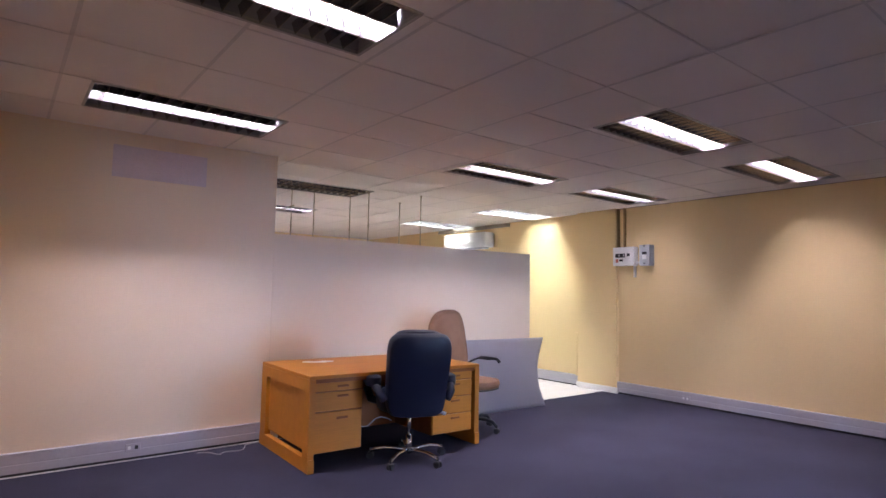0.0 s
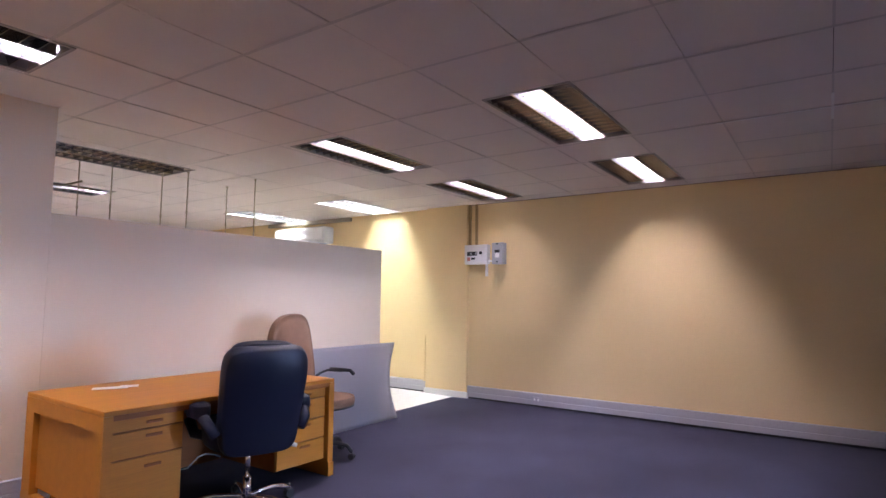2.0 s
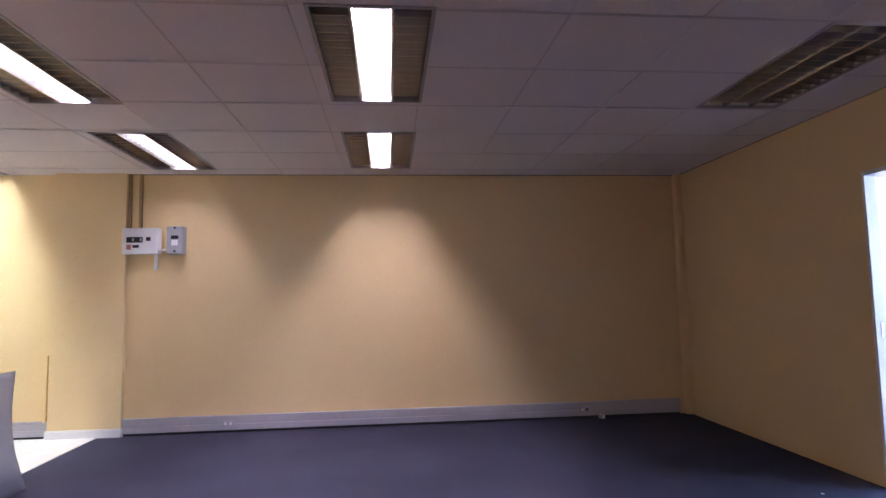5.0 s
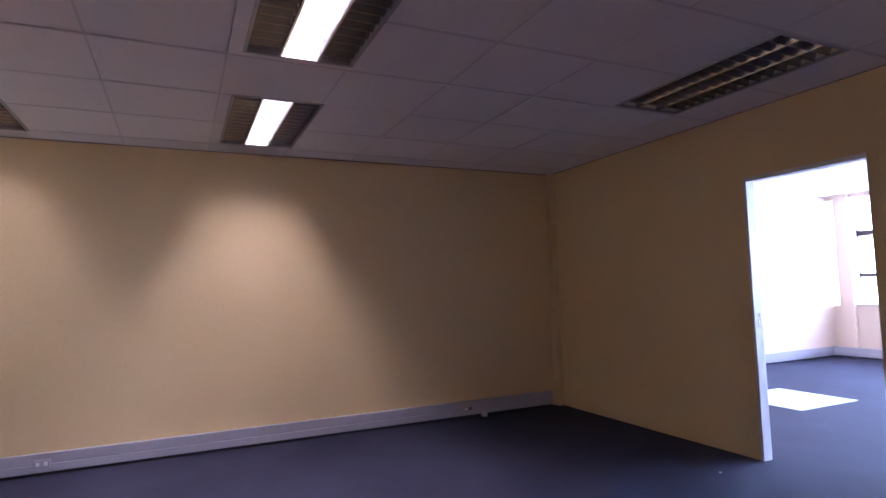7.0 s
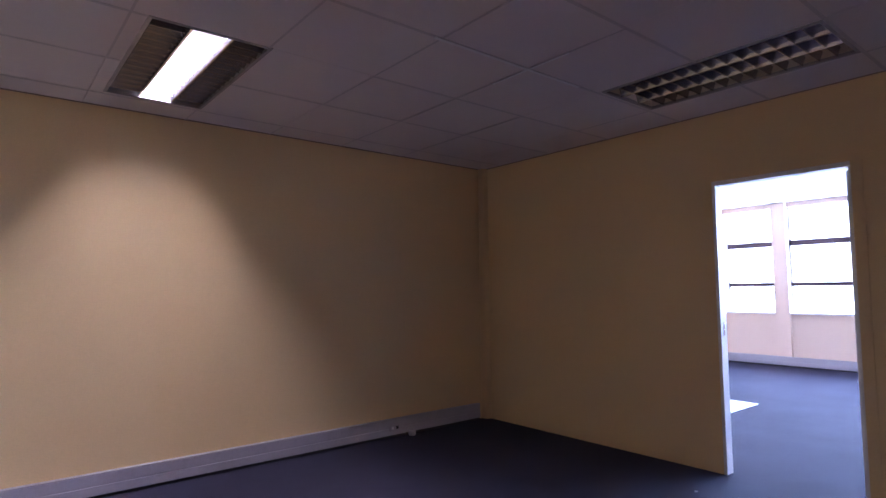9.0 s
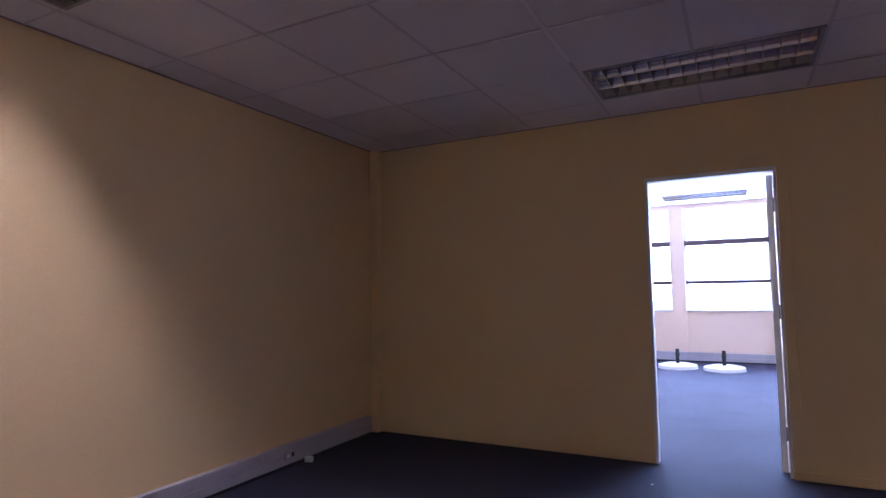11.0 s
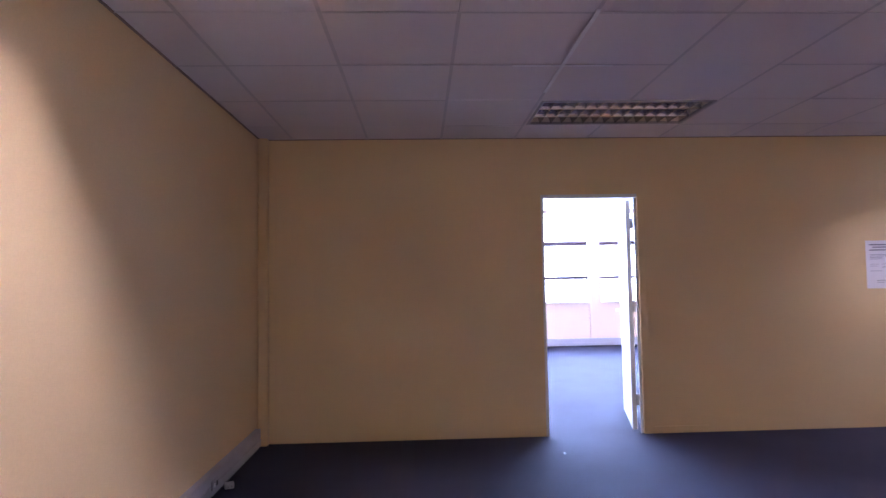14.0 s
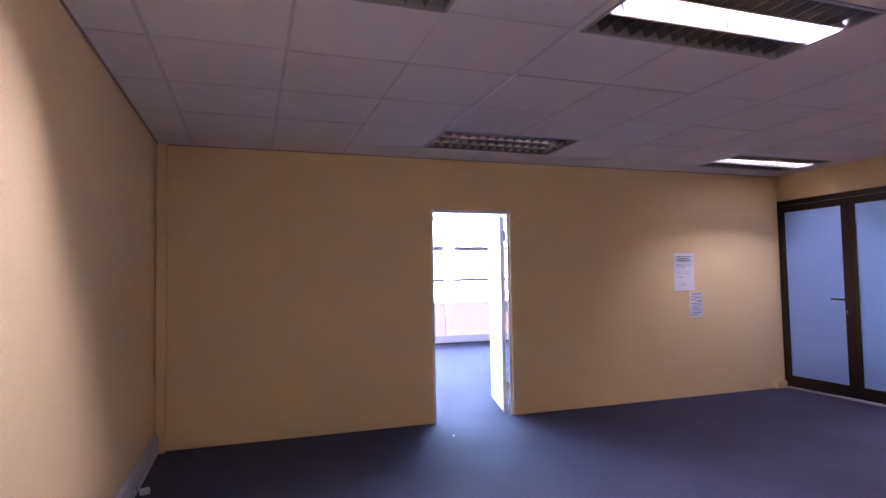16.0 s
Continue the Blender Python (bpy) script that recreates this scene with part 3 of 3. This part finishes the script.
# ---- desk ----
def desk():
    ob = thing("desk", pose(2.232, 4.30, 0, 0, 0, -1.5), "oak veneer twin-pedestal office desk with sled ends", "desk")
    L, D, H = 1.655, 1.05, 0.715
    boxes("desktop", [(0, L, 0, D, H - 0.028, H)], M_WOOD, ob, "", 0.004)
    boxes("edge_band", [(0.05, L - 0.05, 0.004, 0.03, H - 0.058, H - 0.028)], M_WOODD, ob, "darker oak front edge", 0.003)
    for x0 in (0.0, L - 0.05):
        sd = boxes("side_frame", [(x0, x0 + 0.05, 0, D, H - 0.115, H - 0.0285), (x0, x0 + 0.05, 0.0, 0.10, 0.10, H - 0.115), (x0, x0 + 0.05, D - 0.12, D, 0.10, H - 0.115), (x0, x0 + 0.05, -0.01, D + 0.01, 0, 0.10)], M_WOOD, ob)
        boxes("side_panel", [((x0 + 0.034, x0 + 0.049, 0.10, D - 0.12, 0.14, H - 0.115) if x0 == 0 else (x0 + 0.001, x0 + 0.016, 0.10, D - 0.12, 0.14, H - 0.115))], M_WOOD, sd)
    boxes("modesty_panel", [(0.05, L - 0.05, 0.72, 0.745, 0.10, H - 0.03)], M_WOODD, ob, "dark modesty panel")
    for x0, x1, rows in ((0.055, 0.470, ((0.585, 0.655), (0.435, 0.580), (0.125, 0.430))), (L - 0.495, L - 0.055, ((0.585, 0.655), (0.44, 0.580), (0.29, 0.435), (0.125, 0.285)))):
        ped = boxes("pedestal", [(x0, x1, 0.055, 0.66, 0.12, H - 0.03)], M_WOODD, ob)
        for z0, z1 in rows:
            dr = boxes("drawer", [(x0 + 0.004, x1 - 0.004, 0.035, 0.055, z0 + 0.003, z1 - 0.002)], M_WOOD, ped, "", 0.003)
            c, zz = (x0 + x1) / 2 + 0.03, min(z1 - 0.035, (z0 + z1) / 2 + 0.10)
            # the pull is a recess; its shade is drawn as a darker oak bar
            bm = bmesh.new()
            rbox(bm, c - 0.048, c + 0.048, 0.027, 0.036, zz - 0.009, zz + 0.009, 0.004)
            part("handle", bm, M_WOODD, ped)
    return ob


desk()
pap = thing("loose_paper", pose(2.52, 5.09, 0.7165, 0, 0, -29), "white folded paper lying on the desk", "paper")
boxes("sheet", [(0, 0.21, 0, 0.10, 0, 0.002)], M_PAPER, pap)
boxes("sheet", [(0.16, 0.27, 0.03, 0.12, 0.002, 0.005)], M_PAPER, pap)
bm = bmesh.new()
tube(bm, [(2.80 + 0.05 * k, 4.75 + 0.02 * math.sin(k * 1.3), 0.20 + 0.03 * math.cos(k * 0.9)) for k in range(10)], 0.005, 6)
tagged(link("hanging_cable", bm, M_CABLE, smooth=True), "grey cable slung under the desk", "cable")


# ---- chairs ----
def cushion(w, d, h, nx=14, ny=14, power=3.2, crown=0.5):
    """A padded slab: a rounded-rectangle outline, swelling to the middle; local z is its thickness."""
    bm = bmesh.new()
    bmesh.ops.create_cube(bm, size=2)
    bmesh.ops.subdivide_edges(bm, edges=bm.edges[:], cuts=nx, use_grid_fill=True)
    for v in bm.verts:
        x, y, z = v.co
        k = (abs(x) ** power + abs(y) ** power) ** (1 / power)
        m = max(abs(x), abs(y))
        if k > 1e-6:
            x, y = x * m / k, y * m / k
        rr = (abs(x) ** power + abs(y) ** power) ** (1 / power)
        fall = max(0.0, 1 - rr ** 5) ** 0.5
        swell = crown + (1 - crown) * fall if abs(v.co.z) > 0.99 else 1
        edge = 1 - 0.06 * (z * z)
        v.co = Vector((x * edge * w / 2, y * edge * d / 2, z * swell * h / 2))
    return bm


def star_base(ob, r, material, caster_r, turn, z_hub):
    for k in range(5):
        a = radians(turn + 72 * k)
        c, s = math.cos(a), math.sin(a)
        bm = bmesh.new()
        tube(bm, [(0.02 * c, 0.02 * s, z_hub), (0.3 * r * c, 0.3 * r * s, z_hub + 0.012), (0.62 * r * c, 0.62 * r * s, z_hub + 0.014), (0.86 * r * c, 0.86 * r * s, z_hub), (r * c, r * s, 0.062)], 0.016, 10)
        leg = part("leg", bm, material, ob, "", True)
        bm = bmesh.new()
        u = Vector((-s, c, 0))
        p = Vector((r * c, r * s, caster_r))
        for q in (-0.022, 0.006):
            rod(bm, p + u * q, p + u * (q + 0.016), caster_r, n=18)
        rod(bm, p, p + Vector((0, 0, 0.06)), 0.008)
        rbox(bm, -0.02, 0.02, -0.026, 0.026, caster_r, caster_r + 0.026, 0.008, 2, Matrix.Translation((r * c, r * s, 0)) @ pose(0, 0, 0, 0, 0, turn + 72 * k))
        part("caster", bm, M_BLACK, leg)


def office_chair():
    """Padded executive chair, facing local +y."""
    ob = thing("office_chair", pose(3.065, 4.185, 0, 0, 0, -21), "dark navy padded leatherette swivel chair on a chrome base", "chair")
    star_base(ob, 0.315, M_CHROME, 0.028, 15, 0.078)
    bm = bmesh.new()
    rod(bm, (0, 0, 0.055), (0, 0, 0.20), 0.026)
    rod(bm, (0, 0, 0.20), (0, 0, 0.40), 0.018)
    part("gas_column", bm, M_CHROME, ob, "", True)
    boxes("mechanism", [(-0.09, 0.09, -0.14, 0.12, 0.385, 0.43)], M_BLACK, ob, "", 0.01)
    bm = bmesh.new()
    tube(bm, [(0.08, -0.06, 0.41), (0.20, -0.08, 0.40), (0.25, -0.085, 0.385)], 0.007)
    rod(bm, (0.235, -0.085, 0.392), (0.285, -0.09, 0.375), 0.014)
    part("tilt_lever", bm, M_GREYBOX, ob, "", True)
    bm = cushion(0.53, 0.54, 0.16)
    bmesh.ops.transform(bm, matrix=pose(0, 0.02, 0.49), verts=bm.verts)
    part("seat", bm, M_LEATHER, ob, "", True)
    back = cushion(0.53, 0.665, 0.14, power=7.0, crown=0.9)
    for v in back.verts:
        # narrower towards the foot, dished to hold the sitter
        f = v.co.y / 0.34
        v.co.x *= 0.94 + 0.06 * f if f < 0 else 0.94 + 0.05 * f - 0.06 * f ** 4
        v.co.z += -0.035 * (v.co.x / 0.25) ** 2 + 0.03 * math.sin(f * 2.2)
    bmesh.ops.transform(back, matrix=pose(0, -0.27, 0.715, 97, 0, 0), verts=back.verts)
    bk = part("backrest", back, M_LEATHER, ob, "", True)
    bm = cushion(0.40, 0.20, 0.13, power=3.5)
    bmesh.ops.transform(bm, matrix=pose(0, -0.250, 0.965, 97, 0, 0), verts=bm.verts)
    part("headrest", bm, M_LEATHER, ob, "", True)
    bm = bmesh.new()
    # a stitched seam across the top of the back
    tube(bm, [(0.225 * u, -0.352 + 0.045 * u * u, 0.955 - 0.012 * u * u) for u in [k / 10 - 1 for k in range(21)]], 0.004, 6)
    part("seam", bm, M_LEATHER, bk, "", True)
    for s in (-1, 1):
        bm = bmesh.new()
        tube(bm, [(s * 0.22, 0.10, 0.46), (s * 0.30, 0.12, 0.48), (s * 0.32, 0.19, 0.56), (s * 0.315, 0.18, 0.60), (s * 0.31, 0.05, 0.632), (s * 0.31, -0.12, 0.625), (s * 0.29, -0.20, 0.58), (s * 0.25, -0.22, 0.52)], 0.033, 12)
        arm = part("armrest", bm, M_LEATHER, ob, "", True)
        bm = cushion(0.115, 0.37, 0.085)
        bmesh.ops.transform(bm, matrix=pose(s * 0.31, 0.03, 0.652), verts=bm.verts)
        part("arm_pad", bm, M_LEATHER, arm, "", True)
    return ob


office_chair()


def brown_chair():
    """Older high-backed fabric chair, facing local +y."""
    ob = thing("office_chair", pose(4.15, 4.68, 0, 0, 0, -171), "brown fabric high-backed swivel chair with black arms", "chair")
    star_base(ob, 0.29, M_BLACK, 0.026, 32, 0.11)
    bm = bmesh.new()
    rod(bm, (0, 0, 0.09), (0, 0, 0.24), 0.032)
    rod(bm, (0, 0, 0.24), (0, 0, 0.41), 0.018)
    part("gas_column", bm, M_BLACK, ob, "", True)
    boxes("mechanism", [(-0.08, 0.08, -0.18, 0.10, 0.39, 0.425)], M_BLACK, ob, "", 0.01)
    bm = cushion(0.48, 0.48, 0.085, power=2.6, crown=0.6)
    bmesh.ops.transform(bm, matrix=pose(0, 0.04, 0.47), verts=bm.verts)
    part("seat", bm, M_FABRIC, ob, "", True)
    bm = cushion(0.46, 0.48, 0.02, power=2.6, crown=0.9)
    bmesh.ops.transform(bm, matrix=pose(0, 0.04, 0.428), verts=bm.verts)
    part("seat_shell", bm, M_BLACK, ob, "", True)
    bm = cushion(0.59, 0.66, 0.08, power=3.2, crown=0.6)
    for v in bm.verts:
        f = v.co.y / 0.33
        v.co.x *= 0.93 - 0.10 * f
        v.co.z += 0.035 * (v.co.x / 0.2) ** 2
    bmesh.ops.transform(bm, matrix=pose(0, -0.27, 0.86, 99, 0, 0), verts=bm.verts)
    part("backrest", bm, M_FABRIC, ob, "", True)
    bm = bmesh.new()
    tube(bm, [(0, -0.10, 0.41), (0, -0.25, 0.41), (0, -0.30, 0.47), (0, -0.305, 0.70)], 0.018)
    part("back_bar", bm, M_BLACK, ob, "", True)
    for s in (-1, 1):
        bm = bmesh.new()
        tube(bm, [(s * 0.16, -0.20, 0.62), (s * 0.27, -0.21, 0.65), (s * 0.31, -0.16, 0.675), (s * 0.31, 0.0, 0.677)], 0.011)
        arm = part("armrest", bm, M_BLACK, ob, "", True)
        bm = bmesh.new()
        tube(bm, [(s * 0.31, -0.13, 0.686), (s * 0.31, -0.02, 0.688), (s * 0.31, 0.085, 0.686), (s * 0.31, 0.125, 0.655)], 0.016)
        part("arm_pad", bm, M_BLACK, arm, "", True)
    return ob


brown_chair()

# ---- plastic sheet leaning on the partition ----
sheet_ob = thing("plastic_chair_mat", pose(0, 0, 0), "grey frosted plastic chair mat leaning on the partition", "chair mat")
bm = bmesh.new()
NU, NV = 24, 20
grid = []
for j in range(NV + 1):
    v = j / NV
    row = []
    for i in range(NU + 1):
        u = i / NU
        x1 = 5.76 + 0.20 * v - 0.20 * math.sin(math.pi * min(1, v * 1.0)) * (0.9 + 0.1 * v)
        x = 4.50 + 0.10 * v + (x1 - 4.50 - 0.10 * v) * u
        y = 5.13 + 0.17 * v + 0.10 * v * v - 0.03 * math.sin(math.pi * v) + 0.02 * math.sin(3 * u + 2 * v) - 0.10 * max(0, u - 0.75) * v
        row.append(bm.verts.new((x, y, 0.003 + 0.805 * v)))
    grid.append(row)
for j in range(NV):
    for i in range(NU):
        bm.faces.new((grid[j][i], grid[j][i + 1], grid[j + 1][i + 1], grid[j + 1][i]))
sh = part("sheet", bm, M_MAT, sheet_ob, "", True)
mod = sh.modifiers.new("thickness", "SOLIDIFY")
mod.thickness = 0.004

# ---- beyond the partition ----
for x, y, z in ((3.16, 7.00, 1.90), (3.40, 6.87, 1.93), (3.93, 6.91, 1.90), (4.02, 6.58, 1.93), (4.72, 6.92, 1.90), (4.62, 6.27, 1.93)):
    bm = bmesh.new()
    rod(bm, (x, y, z), (x, y, CEIL), 0.006, n=8)
    rod(bm, (x, y, CEIL - 0.01), (x, y, CEIL), 0.014, n=8)
    rod(bm, (x, y, z + 0.25), (x, y, z + 0.28), 0.010, n=8)
    tagged(link("hanging_rod", bm, M_ROD), "thin steel rod hanging from the ceiling", "rod", "hanging rods")
bm = bmesh.new()
tube(bm, [(3.18, 6.97, CEIL - 0.20), (3.02, 6.97, CEIL - 0.27), (2.85, 6.97, CEIL - 0.28)], 0.010, 8)
tagged(link("rod_bracket", bm, M_ROD), "bent steel bracket on a hanging rod", "bracket")
ac = thing("air_conditioner", pose(XE + 0.03, 7.80, 2.17), "white wall-mounted split air conditioner", "air conditioner")
boxes("case", [(-0.22, 0, 0, 1.22, 0.03, 0.30)], M_WHITE, ac, "", 0.025)
boxes("front_panel", [(-0.235, -0.22, 0.03, 1.19, 0.10, 0.285)], M_WHITE, ac, "", 0.006)
for k in range(5):
    boxes("grille_slat", [(-0.20 + 0.035 * k, -0.185 + 0.035 * k, 0.05, 1.17, 0.30, 0.306)], M_GREYBOX, ac)
boxes("air_flap", [(-0.215, -0.08, 0.06, 1.16, 0.0, 0.03)], M_GREYBOX, ac, "", 0.005)

# the shade under the ceiling here is put in as a dark strip
tagged(boxes("soffit_shade", [(XE - 0.03, XE + 0.03, 7.4, 9.4, CEIL - 0.07, CEIL - 0.012)], M_ROD, None, "", 0.004), "dark strip for the shade above the air conditioner", "duct")

# ---- bright room beyond the doorway ----
structure(boxes("wall_far_east", [(R2E, R2E + 0.2, R2Y, YS - 0.07, 0, R2C + 0.1)], M_R2WALL), "pale wall of the sunlit room", "wall")
structure(boxes("wall_far_west", [(R2W - 0.2, R2W, R2Y, YS - 0.07, 0, R2C + 0.1)], M_R2WALL), "pale wall of the sunlit room", "wall")
structure(boxes("wall_far_divider", [(R2W, DX0 - 0.046, YS - 0.085, YS - 0.0705, 0, R2C), (DX1 + 0.013, R2E, YS - 0.085, YS - 0.0705, 0, R2C), (XE + 0.2, R2E, YS - 0.0705, YS, 0, R2C), (DX0 - 0.046, DX1 + 0.013, YS - 0.085, YS - 0.0705, DH + 0.021, R2C)], M_R2WALL), "pale back of the dividing wall", "wall")
structure(boxes("ceiling_far", [(*q, R2C, R2C + 0.1) for q in cut([(R2W, R2E, R2Y, YS - 0.07)], (4.07, 4.07 + FL, -6.45, -6.45 + FW))], M_CEIL), "white ceiling of the sunlit room", "ceiling")
COLS = [R2W + 0.3, 0.1, 1.25, 2.46, 3.67, 5.20, 6.74]
SILL, WTOP = 0.86, 2.66
rows = [(R2W, R2E, R2Y - 0.2, R2Y, 0, SILL), (R2W, R2E, R2Y - 0.2, R2Y, WTOP, R2C + 0.1)]
structure(boxes("wall_far_south", rows, M_R2WALL), "pale pink wall under the windows", "wall")
for c in COLS + [R2E - 0.25]:
    structure(boxes("wall_column", [(c - 0.11, c + 0.11, R2Y - 0.2, R2Y + 0.06, 0, R2C)], M_R2WALL), "pale column between the windows", "column")
for k, (a, b) in enumerate(zip(COLS, COLS[1:] + [R2E - 0.29])):
    w = thing("window_%d" % (k + 1), pose(0, 0, 0), "brown-barred window with bright hazy daylight", "window", "far windows")
    w["kind"] = "structure"
    x0, x1 = a + 0.11, b - 0.11
    boxes("sill", [(x0, x1, R2Y - 0.10, R2Y + 0.05, SILL, SILL + 0.03)], M_WPAINT, w, "", 0.004)
    boxes("bar", [(x0, x1, R2Y - 0.12, R2Y - 0.07, 2.01, 2.105)], M_BROWNBAR, w)
    boxes("bar", [(x0, x1, R2Y - 0.12, R2Y - 0.07, 1.33, 1.395)], M_BROWNBAR, w)
    for xx in (x0, x1 - 0.03):
        boxes("stile", [(xx, xx + 0.03, R2Y - 0.12, R2Y - 0.07, SILL + 0.03, WTOP)], M_WPAINT, w)
    for z0, z1 in ((SILL + 0.03, 1.33), (1.395, 2.01), (2.105, WTOP)):
        g = boxes("pane", [(x0 + 0.03, x1 - 0.03, R2Y - 0.098, R2Y - 0.092, z0, z1)], M_GLASS, w)
        g.visible_shadow = False
structure(boxes("backdrop", [(-30, 40, -60.2, -60, -5, 40)], M_SKYCARD), "bright hazy sky beyond the windows", "backdrop")
trunking("baseboard", pose(R2E, R2Y + 0.06, 0, 0, 0, 180), R2E - R2W)
trunking("baseboard", pose(R2E, YS - 0.09, 0, 0, 0, -90), 6.1)
for x, y in ((5.19, -6.10), (4.52, -6.02)):
    st = thing("pole_stand", pose(x, y, 0), "white round weighted base with a short black post", "stand", "pole stands")
    bm = bmesh.new()
    rod(bm, (0, 0, 0), (0, 0, 0.05), 0.30, 0.29, 28)
    rod(bm, (0, 0, 0.05), (0, 0, 0.075), 0.27, 0.19, 28)
    part("base", bm, M_WHITE, st)
    bm = bmesh.new()
    rod(bm, (0, 0, 0.075), (0, 0, 0.30), 0.028, n=14)
    rod(bm, (0, 0, 0.20), (0, 0, 0.23), 0.036, n=14)
    part("post", bm, M_BLACK, st)
sh2 = thing("floor_sheet", pose(5.74, -3.45, 0.0, 0, 0, 0), "pale plastic sheet lying flat on the carpet", "sheet")
boxes("sheet", [(0, 0.90, 0, 0.95, 0, 0.004)], M_PALEMAT, sh2)
far_light = ceiling_light(4.07, -6.45, ())
far_light.location.z = R2C
structure(boxes("ground", [(-200, 200, -400, 200, -3.2, -3.0)], M_GROUT), "pale ground outside", "ground")

# ---- floor tiles ----
bm = bmesh.new()
T = 0.33
box(bm, 0.0015, T - 0.003, 0.0015, T - 0.003, -0.004, 0.003)
me = bpy.data.meshes.new("tile")
bm.to_mesh(me)
bm.free()
me.materials.append(M_TILE)
for i in range(13):
    for j in range(9):
        ob = new("tile", me)
        ob.location = (XE + 0.03 - T * (i + 1), 5.387 + T * j, 0)
        ob.parent = tile_floor
bm = bmesh.new()
for i in range(22):
    for j in range(20):
        if i < 13 and j < 9:
            continue
        x, y = XE + 0.03 - T * (i + 1), 5.387 + T * j
        box(bm, x + 0.0015, x + T - 0.003, y + 0.0015, y + T - 0.003, -0.004, 0.003)
rest = link("far_tiles", bm, M_TILE, tile_floor)
rest["kind"] = "stuff"
